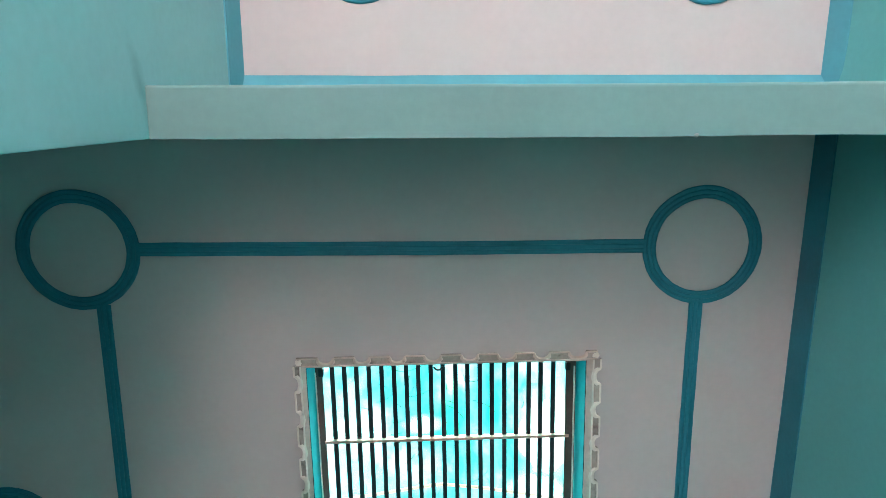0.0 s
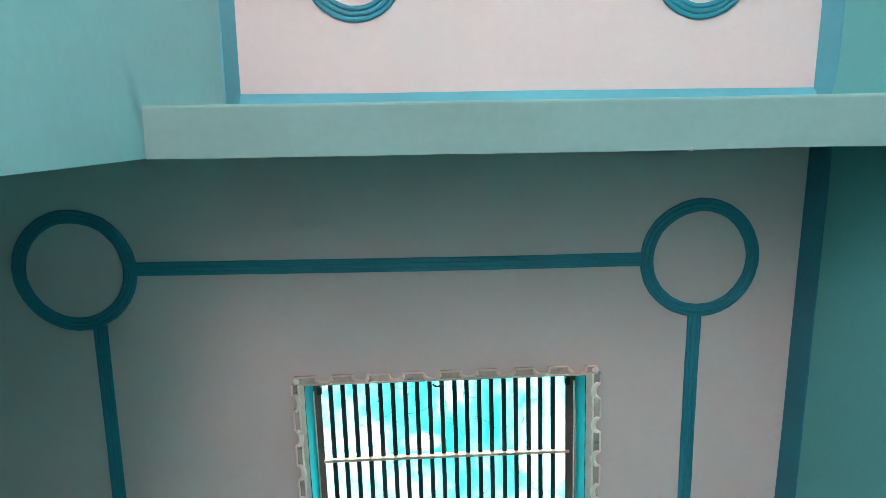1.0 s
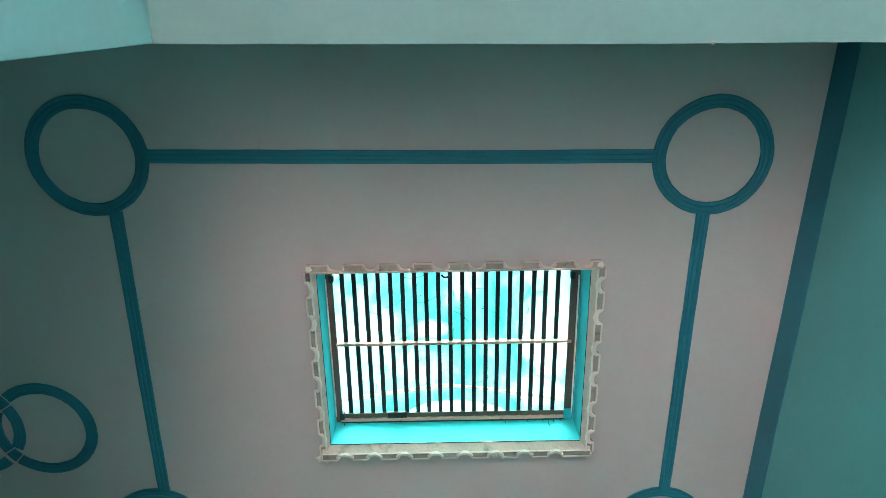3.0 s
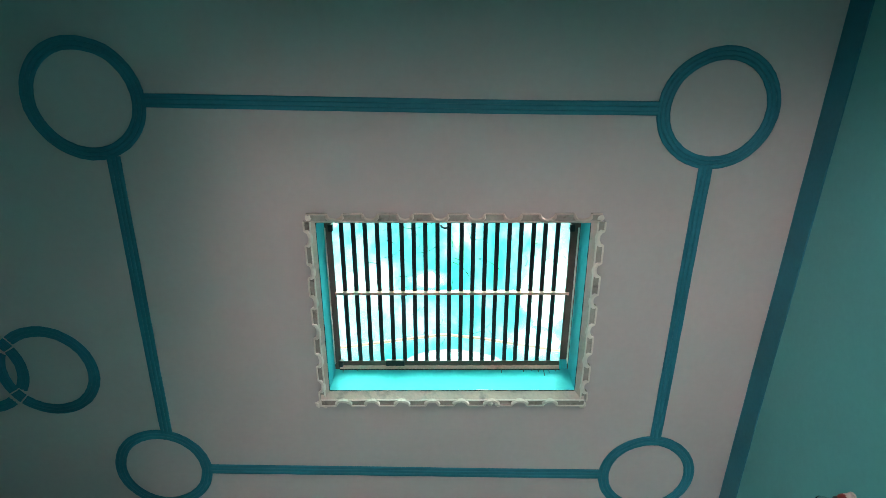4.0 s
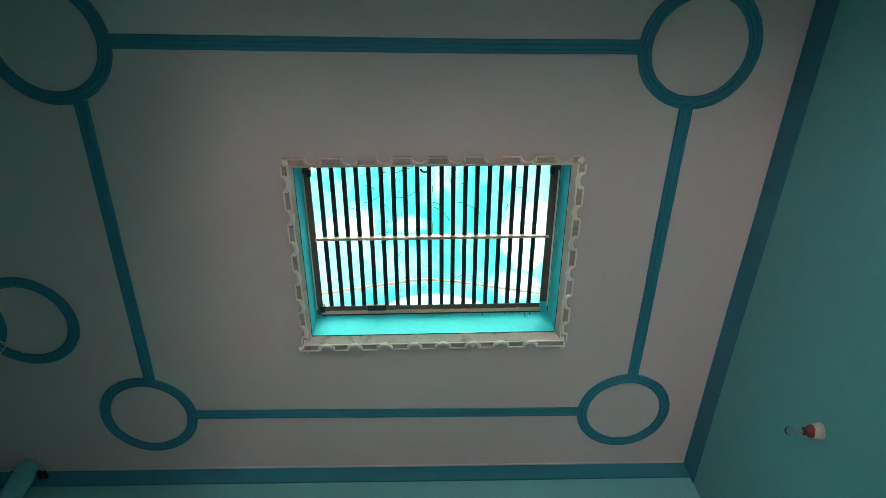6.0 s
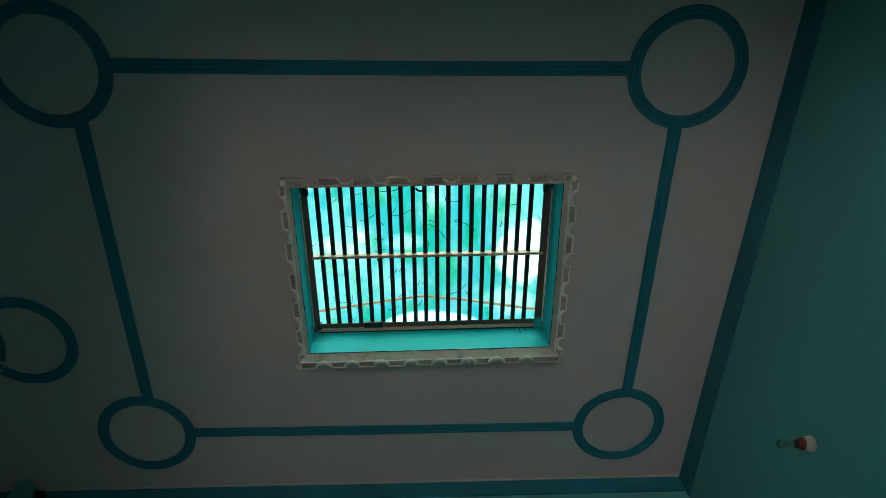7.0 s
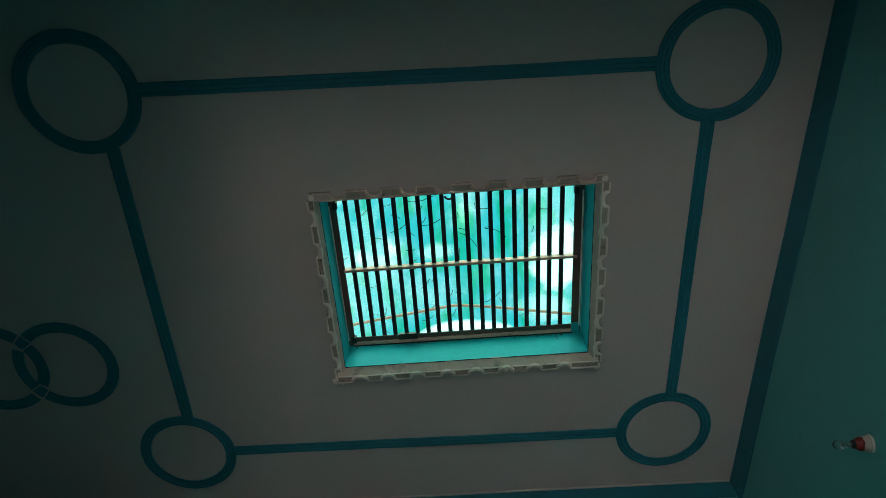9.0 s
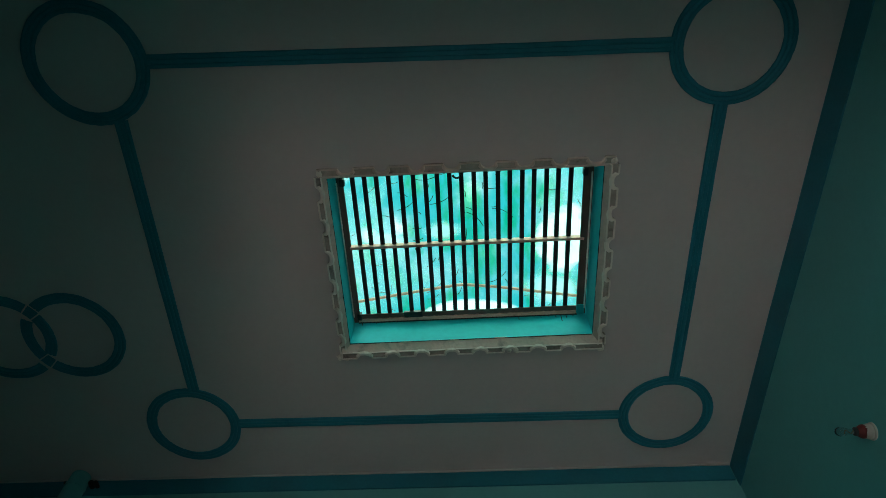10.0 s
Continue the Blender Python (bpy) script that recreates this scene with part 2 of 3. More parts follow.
def box(x0, y0, z0, x1, y1, z1, bevel=0.0, cuts=0, wobble=0.0):
    """A box, with bevelled edges, or cut along its longest side and made slightly uneven."""
    bm = bmesh.new()
    bmesh.ops.create_cube(bm, size=1)
    bmesh.ops.scale(bm, vec=(x1 - x0, y1 - y0, z1 - z0), verts=bm.verts)
    bmesh.ops.translate(bm, vec=((x0 + x1) / 2, (y0 + y1) / 2, (z0 + z1) / 2), verts=bm.verts)
    if cuts:
        axis = max(range(3), key=lambda i: (x1 - x0, y1 - y0, z1 - z0)[i])
        long_edges = [e for e in bm.edges if abs((e.verts[0].co - e.verts[1].co)[axis]) > 1e-6]
        bmesh.ops.subdivide_edges(bm, edges=long_edges, cuts=cuts, use_grid_fill=True)
    if bevel:
        edges = [e for e in bm.edges if len(e.link_faces) == 2 and e.calc_face_angle(0) > 0.5]
        bmesh.ops.bevel(bm, geom=edges, offset=bevel, segments=2, profile=0.5, affect="EDGES")
    if wobble:
        for v in bm.verts:
            v.co += wobble * noise.noise_vector(v.co * 2.3) + 0.35 * wobble * noise.noise_vector(v.co * 11)
    return bm


RIDGES = 3


def ridge_profile(width, height):
    """Half of nothing but three round ridges side by side: offset across and drop below the ceiling."""
    pts = []
    w = width / RIDGES
    for i in range(RIDGES):
        for k in range(7):
            a = math.pi * k / 6
            pts.append((-width / 2 + w * (i + 0.5) - math.cos(a) * w / 2, 0.0035 + height * math.sin(a)))
    return [(-width / 2, 0.0)] + pts + [(width / 2, 0.0)]


def ring_mesh(cx, cy, r_in, r_out, height=0.0032, seed=0.0, gaps=()):
    """A round ceiling moulding of three ridges, slightly out of true as if run by hand."""
    bm = bmesh.new()
    prof = ridge_profile(r_out - r_in, height)
    mid, n = (r_in + r_out) / 2, 192
    rows = []
    for i in range(n):
        a = 2 * math.pi * i / n
        wob = 0.0022 * noise.noise((math.cos(a) * 1.6 + seed, math.sin(a) * 1.6, seed))
        row = []
        for off, drop in prof:
            edge = 0.0012 * noise.noise((math.cos(a) * 9 + seed, math.sin(a) * 9, off * 50))
            r = mid + off + wob + edge
            row.append(bm.verts.new((cx + r * math.cos(a), cy + r * math.sin(a), CEIL - drop)))
        rows.append(row)
    for i in range(n):
        if any(lo <= 360 * (i + 0.5) / n <= hi for lo, hi in gaps):
            continue
        p, q = rows[i], rows[(i + 1) % n]
        for k in range(len(prof) - 1):
            bm.faces.new((p[k], q[k], q[k + 1], p[k + 1]))
    return bm


def strip_mesh(a, b, width, height=0.0032, seed=0.0):
    """A straight ceiling moulding of three ridges from a to b."""
    bm = bmesh.new()
    a, b = Vector((*a, 0)), Vector((*b, 0))
    way = (b - a).normalized()
    side = Vector((-way.y, way.x, 0))
    prof, n, rows = ridge_profile(width, height), 40, []
    for i in range(n + 1):
        c = a.lerp(b, i / n)
        wob = 0.003 * noise.noise(c * 1.5 + Vector((seed, 0, 0)))
        row = []
        for off, drop in prof:
            edge = 0.0012 * noise.noise(c * 12 + Vector((seed, off * 60, 0)))
            p = c + side * (off + wob + edge)
            row.append(bm.verts.new((p.x, p.y, CEIL - drop)))
        rows.append(row)
    for p, q in zip(rows, rows[1:]):
        for k in range(len(prof) - 1):
            bm.faces.new((p[k], q[k], q[k + 1], p[k + 1]))
    return bm


def tube(points, r, sides=8, closed=False):
    """A round rod through the points."""
    bm = bmesh.new()
    pts = [Vector(p) for p in points]
    rows = []
    radii = r if isinstance(r, list) else [r] * len(pts)
    for i, p in enumerate(pts):
        r = radii[i]
        if closed:
            d = pts[(i + 1) % len(pts)] - pts[i - 1]
        else:
            d = pts[min(i + 1, len(pts) - 1)] - pts[max(i - 1, 0)]
        q = d.to_track_quat("Z", "Y")
        rows.append([bm.verts.new(p + q @ Vector((r * math.cos(2 * math.pi * k / sides), r * math.sin(2 * math.pi * k / sides), 0))) for k in range(sides)])
    pairs = list(zip(rows, rows[1:])) + ([(rows[-1], rows[0])] if closed else [])
    for p, q in pairs:
        for k in range(sides):
            bm.faces.new((p[k], p[(k + 1) % sides], q[(k + 1) % sides], q[k]))
    if not closed:
        bm.faces.new(rows[0])
        bm.faces.new(rows[-1])
    return bm


def lathe(profile, origin, axis, sides=24):
    """A turned solid: (distance along the axis, radius) from origin along axis."""
    bm = bmesh.new()
    q = Vector(axis).to_track_quat("Z", "Y")
    rows = [[bm.verts.new(Vector(origin) + q @ Vector((r * math.cos(2 * math.pi * k / sides), r * math.sin(2 * math.pi * k / sides), d))) for k in range(sides)] for d, r in profile]
    for p, s in zip(rows, rows[1:]):
        for k in range(sides):
            bm.faces.new((p[k], p[(k + 1) % sides], s[(k + 1) % sides], s[k]))
    bm.faces.new(rows[0])
    bm.faces.new(rows[-1])
    return bm


# ---- structure ----
X_LEFT, X_RIGHT, X_PASS = -6.4, 1.143, -0.556
SKEW = 0.0125         # the right-hand wall stands slightly out of square
Y_FAR, Y_BACK, Y_FRONT, Y_END = 2.150, -0.051, 0.057, -2.9
DROP, SLAB = 0.651, 0.127
# skylight opening: middle, size and turn
SKY_C, SKY_W, SKY_H, SKY_TURN = (0.058, 1.130), 0.895, 0.660, -1.0


def sky_point(u, v, z):
    """A point of the opening: u to the right and v ahead from its middle."""
    c, s = math.cos(radians(SKY_TURN)), math.sin(radians(SKY_TURN))
    return Vector((SKY_C[0] + u * c - v * s, SKY_C[1] + u * s + v * c, z))


def skewed(bm):
    for v in bm.verts:
        v.co.x += SKEW * (Y_FAR - v.co.y) + (0.012 if v.co.y < Y_BACK + 0.01 else 0.0)   # the passage wall is plastered thinner
    return bm


def structure(name, bm, mat, label, category="wall"):
    return tagged(mesh_object(name, bm, mat), label, category, kind="structure")


def slab_with_hole(x0, y0, x1, y1, z0, z1, grow):
    bm = bmesh.new()
    hw, hh = SKY_W / 2 + grow, SKY_H / 2 + grow
    inner = [(-hw, -hh), (hw, -hh), (hw, hh), (-hw, hh)]
    outer = [(x0, y0), (x1, y0), (x1, y1), (x0, y1)]
    lo_o, hi_o = [[bm.verts.new((x, y, z)) for x, y in outer] for z in (z0, z1)]
    lo_i, hi_i = [[bm.verts.new(sky_point(u, v, z)) for u, v in inner] for z in (z0, z1)]
    for i in range(4):
        j = (i + 1) % 4
        bm.faces.new((lo_o[i], lo_o[j], lo_i[j], lo_i[i]))
        bm.faces.new((hi_o[i], hi_o[j], hi_i[j], hi_i[i]))
        bm.faces.new((lo_o[i], lo_o[j], hi_o[j], hi_o[i]))
        bm.faces.new((lo_i[i], lo_i[j], hi_i[j], hi_i[i]))
    return bm


# floors are unseen; the room's green is chosen for its teal bounce light
structure("floor_passage", box(X_PASS - 0.108, Y_END, -0.12, X_RIGHT + 0.30, Y_FRONT, 0.0), TERRAZZO, "pale grey polished stone floor of the passage", "floor")
structure("floor_room", box(X_LEFT - 0.23, Y_FRONT, -0.12, X_RIGHT + 0.30, Y_FAR + 0.23, 0.0), BOUNCE_FLOOR, "unseen room floor, green to bounce teal light", "floor")
structure("ground", box(-60, -60, -0.32, 60, 60, -0.14), EARTH, "dry bare earth around the house", "ground")
structure("ceiling", slab_with_hole(X_LEFT, Y_FRONT, X_RIGHT + 0.06, Y_FAR, CEIL, CEIL + SLAB, 0.006), WHITEWASH, "pinkish white distempered ceiling with a skylight opening", "ceiling")
structure("ceiling_passage", box(X_PASS, Y_END, CEIL, X_RIGHT + 0.12, Y_BACK, CEIL + SLAB), WHITEWASH, "pinkish white distempered ceiling of the passage", "ceiling")
structure("wall_right", skewed(box(X_RIGHT, Y_END, 0, X_RIGHT + 0.23, Y_FAR + 0.23, CEIL + SLAB, cuts=30, wobble=0.002)), AQUA, "turquoise distempered plaster wall beside the room and passage")
structure("wall_far", box(X_LEFT - 0.23, Y_FAR, 0, X_RIGHT, Y_FAR + 0.23, CEIL + SLAB), AQUA, "turquoise distempered plaster wall at the far side of the room")
structure("wall_left", box(X_LEFT - 0.23, Y_BACK, 0, X_LEFT, Y_FAR, CEIL + SLAB), AQUA, "turquoise distempered plaster wall closing the room")
structure("wall_near", box(X_LEFT - 0.23, Y_BACK - 0.004, 0, X_PASS - 0.108, Y_FRONT, CEIL + SLAB), AQUA, "turquoise distempered plaster wall between room and yard")
structure("wall_passage", box(X_PASS - 0.108, Y_END, 0, X_PASS, Y_FRONT + 0.0022, CEIL + SLAB, bevel=0.002), SMUDGED, "turquoise distempered wall of the passage ending in a corner")
lintel_bm = box(X_PASS, Y_BACK, CEIL - DROP, X_RIGHT + 0.06, Y_FRONT, CEIL + SLAB - 0.001, cuts=48)
low_edge = [e for e in lintel_bm.edges if all(abs(v.co.y - Y_BACK) < 1e-5 and abs(v.co.z - CEIL + DROP) < 1e-5 for v in e.verts)]
bmesh.ops.bevel(lintel_bm, geom=low_edge, offset=0.0065, segments=3, profile=0.5, affect="EDGES")
for v in lintel_bm.verts:
    v.co += 0.0025 * noise.noise_vector(v.co * 2.3) + 0.0009 * noise.noise_vector(v.co * 11)
    v.co.y += (0.0025 if v.co.y < 0.0 else 0.0) + 0.0045 * (0.49 - v.co.x)          # it runs slightly askew
structure("lintel", lintel_bm, LINTEL, "greyish turquoise plastered lintel between passage and room", "lintel")


def band(name, x0, y0, x1, y1, h, label, mat=BAND, wall=None, skew=False):
    """A band under the ceiling; with a wall it slopes back to that wall (axis, place) at its foot."""
    bm = box(x0, y0, CEIL - h, x1, y1, CEIL, cuts=36, wobble=0.0018)
    if wall:
        axis, place, inward = wall
        for v in bm.verts:
            if v.co.z < CEIL - h / 2 and (v.co[axis] - place) * inward > 0:
                v.co[axis] = place + 0.004 * inward
    if skew:
        skewed(bm)
    return tagged(mesh_object(name, bm, mat), label, "trim", "painted bands under the ceilings", "structure")


# added: unseen end wall, with a doorway to hold the fill lamps
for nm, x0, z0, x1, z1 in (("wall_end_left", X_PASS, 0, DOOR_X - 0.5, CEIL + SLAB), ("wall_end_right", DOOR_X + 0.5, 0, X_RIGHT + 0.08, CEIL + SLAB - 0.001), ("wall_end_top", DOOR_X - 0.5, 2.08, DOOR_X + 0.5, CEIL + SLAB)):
    structure(nm, box(x0, Y_END - 0.11, z0, x1, Y_END, z1), AQUA, "unseen turquoise distempered wall added round an assumed doorway")
# unseen box outside the doorway, added to keep the cyan sky light out
structure("sky_screen_wall", box(-2.0, Y_END - 1.8, -0.14, 2.4, Y_END - 1.6, CEIL), WHITEWASH, "added whitewashed wall that keeps sky light out of the doorway")
structure("sky_screen_roof", box(-2.0, Y_END - 1.8, CEIL, 2.4, Y_END - 0.11, CEIL + SLAB), CONCRETE, "added concrete slab that keeps sky light out of the doorway", "roof")
structure("sky_screen_left", box(-2.0, Y_END - 1.6, -0.14, -1.8, Y_END, CEIL), WHITEWASH, "added whitewashed side wall that keeps sky light out")
structure("sky_screen_right", box(2.2, Y_END - 1.6, -0.14, 2.4, Y_END, CEIL), WHITEWASH, "added whitewashed side wall that keeps sky light out")


# room bands take darker TEAL, for the same paint in dimmer light
band("trim_room_right", X_RIGHT - 0.004, Y_FRONT, X_RIGHT + 0.02, Y_FAR, 0.108, "teal painted band along the top of the wall", TEAL, skew=True)
band("trim_room_far", X_LEFT, Y_FAR - 0.008, X_RIGHT - 0.010, Y_FAR + 0.02, 0.080, "teal painted band along the top of the far wall", TEAL)
band("trim_passage_right", X_RIGHT - 0.022, Y_END, X_RIGHT + 0.02, Y_BACK, 0.076, "blue painted moulding along the top of the passage wall", wall=(0, X_RIGHT, -1), skew=True)
band("trim_passage_left", X_PASS - 0.02, Y_END, X_PASS + 0.022, Y_BACK, 0.086, "blue painted moulding along the top of the passage wall", wall=(0, X_PASS, 1))
band("trim_passage_lintel", X_PASS + 0.022, Y_BACK - 0.045, X_RIGHT + 0.02, Y_BACK + 0.002, 0.035, "blue painted moulding along the top of the lintel", wall=(1, Y_BACK, -1))
tagged(mesh_object("trim_edge", box(X_LEFT, Y_FAR - 0.013, CEIL - 0.007, X_RIGHT - 0.01, Y_FAR - 0.008, CEIL, cuts=60, wobble=0.0012), WHITEWASH), "thin whitish paint edge above the blue band", "trim", kind="structure")

chip = bmesh.new()
bmesh.ops.create_icosphere(chip, subdivisions=2, radius=0.0045)
for v in chip.verts:
    v.co = Vector((v.co.x * 1.7, v.co.y, v.co.z * 0.8)) * (1 + 0.4 * noise.noise(v.co * 300)) + Vector((0.541, Y_FRONT - 0.003, CEIL - DROP + 0.002))
part("plaster_chip", chip, CONCRETE, bpy.data.objects["lintel"])

# skylight shaft: four painted reveals through the slab
hw, hh = SKY_W / 2, SKY_H / 2
for nm, u0, v0, u1, v1 in (("reveal_far", -hw, hh, hw, hh + 0.012), ("reveal_near", -hw, -hh - 0.012, hw, -hh), ("reveal_left", -hw - 0.012, -hh - 0.012, -hw, hh + 0.012), ("reveal_right", hw, -hh - 0.012, hw + 0.012, hh + 0.012)):
    bm = box(u0, v0, 0.0, u1, v1, SLAB + 0.03, cuts=10, wobble=0.0015)
    for v in bm.verts:
        v.co = sky_point(v.co.x, v.co.y, CEIL - 0.003 + v.co.z)
    structure(nm, bm, REVEAL, "bright turquoise painted side of the skylight shaft", "reveal")

# ---- ceiling mouldings ----
R_IN, R_OUT = 0.146, 0.187
RW = R_OUT - R_IN
CORNERS = {"tl": (-1.070, 0.421), "tr": (0.848, 0.418), "bl": (-1.048, 1.849), "br": (0.833, 1.850)}
panel = thing("ceiling_moulding", (-0.1, 1.13, CEIL), "teal painted ridged ceiling moulding of four rings joined by bars", "moulding")
for i, (x, y) in enumerate(CORNERS.values()):
    part("ring", ring_mesh(x, y, R_IN, R_OUT, seed=i * 3.7), TEAL, panel)
mr = (R_IN + R_OUT) / 2 + 0.012
for i, (p, q, dx, dy) in enumerate((("tl", "tr", 1, 0), ("bl", "br", 1, 0), ("tl", "bl", 0, 1), ("tr", "br", 0, 1))):
    a, b = CORNERS[p], CORNERS[q]
    if dy:
        x = -1.014 if p == "tl" else 0.841
        a, b = (x, a[1] - 0.006), (x + 0.002, b[1] + 0.006)
    part("bar", strip_mesh((a[0] + dx * mr, a[1] + dy * mr), (b[0] - dx * mr, b[1] - dy * mr), 0.043, seed=11 + i * 5), TEAL, panel)

pair = thing("linked_ring_moulding", (-1.528, 1.402, CEIL), "two interlocking teal painted ridged rings on the ceiling", "moulding")
part("ring", ring_mesh(-1.400, 1.402, R_IN, R_OUT, seed=21, gaps=((209, 231), (131, 134), (146, 149))), TEAL, pair)
part("ring", ring_mesh(-1.656, 1.402, R_IN, R_OUT, seed=27, gaps=((29, 51), (311, 314), (326, 329))), TEAL, pair)

passage_panel = thing("ceiling_moulding", (0.31, -0.9, CEIL), "light teal ridged ring moulding on the passage ceiling", "moulding")
for i, x in enumerate((-0.193, 0.808)):
    part("ring", ring_mesh(x, -0.436, 0.099, 0.1445, height=0.0050, seed=31 + i * 4), TEAL, passage_panel)

# ---- skylight border ----
border = thing("skylight_border", (*SKY_C, CEIL), "cream plaster border with a notched edge round the skylight", "border")
NOTCH = 0.027


def notched_outline(length, count, lip, first, pitch):
    """Distance along a side and the width of its lip there: flat lobes between round notches."""
    pts, pitch = [], length / count if not pitch else pitch
    for i in range(count):
        c = (first or 0.5 * pitch) + i * pitch + random.uniform(-0.004, 0.004)
        r = NOTCH * random.uniform(0.88, 1.08)
        pts += [(c - r - 0.003, lip)]
        for k in range(9):
            a = math.pi * k / 8
            pts.append((c - r * math.cos(a), lip - (lip - 0.003) * math.sin(a) ** 0.8))
        pts += [(c + r + 0.003, lip)]
    return [(0, lip)] + pts + [(length, lip)]


def border_side(start, way, outward, length, count, wide, lip, before, after, first=0.0, pitch=0.0, rim=RIM, slim=1.0):
    """One side: a plain band next to the opening, a notched lip outside it, and its raised edge."""
    def place(s, o, drop):
        return sky_point(start[0] + way[0] * s + outward[0] * o, start[1] + way[1] * s + outward[1] * o, CEIL - drop)
    bm = bmesh.new()
    n, rows = 40, []
    deep = 0.006 + 0.95 * wide                  # the band slopes down and outward from the opening
    prof = [(0.001, 0.0), (0.001, 0.005), (wide * 0.12, 0.007), (wide * 0.80, deep - 0.002), (wide * 0.88, deep), (wide * 0.97, deep), (wide, 0.0)]
    for i in range(n + 1):
        s = -before + (length + before + after) * i / n
        rows.append([bm.verts.new(place(s, o + 0.0012 * noise.noise((s * 9 + start[0], o * 40, 3)), d)) for o, d in prof])
    for p, q in zip(rows, rows[1:]):
        for k in range(len(prof) - 1):
            bm.faces.new((p[k], q[k], q[k + 1], p[k + 1]))
    bm.faces.new(rows[0])
    bm.faces.new(rows[-1])
    part("border_band", bm, PLASTER, border)
    line = [(s - before, o) for s, o in notched_outline(length + before + after, count, lip, first, pitch)]
    bm = bmesh.new()
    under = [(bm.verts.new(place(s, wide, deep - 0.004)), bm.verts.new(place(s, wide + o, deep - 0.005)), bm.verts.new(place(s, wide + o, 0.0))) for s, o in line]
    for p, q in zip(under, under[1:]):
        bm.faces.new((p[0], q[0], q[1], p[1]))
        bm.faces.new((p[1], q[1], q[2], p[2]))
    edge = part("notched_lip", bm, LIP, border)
    pts = [place(s + random.uniform(-0.001, 0.001), wide + o - 0.001, deep - 0.001 + random.uniform(-0.0015, 0.0015)) for s, o in line]
    part("raised_edge", tube(pts, [slim * (0.0032 if o > lip - 0.001 else 0.0060 + 0.0030 * (lip - o) / lip) for s, o in line], 6), rim, edge)
    pts = [place(-before + (length + before + after) * k / 30, wide + 0.0012 * noise.noise((k * 0.9, start[0], start[1])), deep) for k in range(31)]
    part("bead", tube(pts, 0.0030 * slim, 6), rim, border)
    # dark line along the inner edge of the band
    pts = [place(length * k / 30, 0.0015 + 0.0010 * noise.noise((k * 1.3, start[1], start[0])), 0.0045) for k in range(31)]
    part("joint", tube(pts, [0.0016 + 0.0006 * math.sin(k * 2.1 + start[0] * 9) for k in range(31)], 6), BLACK, border, "thin dark line along the joint")


border_side((-hw, hh), (1, 0), (0, 1), SKY_W, 8, 0.025, 0.027, 0.030, 0.034, 0.078, 0.108)
# near rim and bead drop to PLASTER: their weaker light is put into colour
border_side((-hw, -hh), (1, 0), (0, -1), SKY_W, 8, 0.008, 0.026, 0.030, 0.034, 0.092, 0.1150, PLASTER, 0.95)
border_side((-hw, -hh), (0, 1), (-1, 0), SKY_H, 6, 0.016, 0.022, 0.010, 0.034)
border_side((hw, -hh), (0, 1), (1, 0), SKY_H, 6, 0.020, 0.025, 0.010, 0.034)

# rough lumps of plaster left at the corners and on the far side
for x, y, r in ((-0.418, 0.790, 0.011), (-0.424, 1.526, 0.014), (-0.402, 1.534, 0.011), (0.545, 1.512, 0.014), (0.530, 0.772, 0.010), (0.205, 1.516, 0.009), (0.235, 1.520, 0.010), (0.256, 1.508, 0.008)):
    bm = bmesh.new()
    bmesh.ops.create_icosphere(bm, subdivisions=3, radius=r)
    for v in bm.verts:
        v.co *= 1 + 0.55 * noise.noise(v.co * 130 + Vector((x * 70, y * 70, 0)))
        v.co.z *= 0.55
        v.co += Vector((x, y, CEIL - 0.008))
    part("plaster_lump", bm, RIM, border)

# ---- skylight grille ----
GZ = CEIL + SLAB
grille = thing("skylight_grille", (*SKY_C, GZ), "dark iron skylight grille with a faded red oxide crossbar", "grille")


def grille_box(u0, v0, z0, u1, v1, z1, bevel=0.0015):
    bm = box(u0, v0, z0, u1, v1, z1, bevel)
    for v in bm.verts:
        v.co = sky_point(v.co.x, v.co.y, GZ + v.co.z)
    return bm


part("frame_rail", grille_box(-hw + 0.018, hh - 0.036, 0.004, hw - 0.03, hh - 0.0165, 0.010), BROWN, grille, "dark brown angle iron flange")
part("frame_rail", grille_box(-hw + 0.019, hh - 0.0165, -0.002, hw - 0.032, hh - 0.004, 0.033), RUST, grille, "faded red oxide angle iron")
part("frame_rail", grille_box(-hw + 0.03, -hh + 0.002, 0.0, hw - 0.03, -hh + 0.030, 0.006), RUST, grille)
part("frame_rail", grille_box(-hw + 0.001, -hh + 0.002, 0.0, -hw + 0.026, hh - 0.002, 0.008), BROWN, grille)
part("frame_rail", grille_box(hw - 0.036, -hh + 0.002, 0.0, hw - 0.001, hh - 0.002, 0.008), BROWN, grille)
part("crossbar", grille_box(-hw + 0.022, -0.0055, -0.004, hw - 0.022, 0.005, 0.020), RUST, grille, "faded red oxide flat crossbar")
# solid black strip painted for the shade of a gap under the rail
part("gap_line", grille_box(-hw + 0.019, hh - 0.004, -0.004, hw - 0.032, hh - 0.0005, 0.0, 0.0005), BLACK, grille, "black strip painted as the shade of a gap")
SLOTS = 20
PITCH = 0.0423
for i in range(SLOTS - 1):
    u = (i - (SLOTS - 2) / 2) * PITCH - 0.0105 + random.uniform(-0.0012, 0.0012)
    weld = bmesh.new()
    bmesh.ops.create_icosphere(weld, subdivisions=2, radius=0.010)
    for v in weld.verts:
        v.co = sky_point(u + v.co.x * random.uniform(1.0, 1.15), hh - 0.0165 + v.co.y * 0.35, GZ + 0.001 + v.co.z * 0.35)
    part("weld", weld, RUST, grille)
    part("bar", grille_box(u - 0.0080, -hh + 0.004, 0.010, u + 0.0080, hh - 0.012, 0.022), IRON, grille)
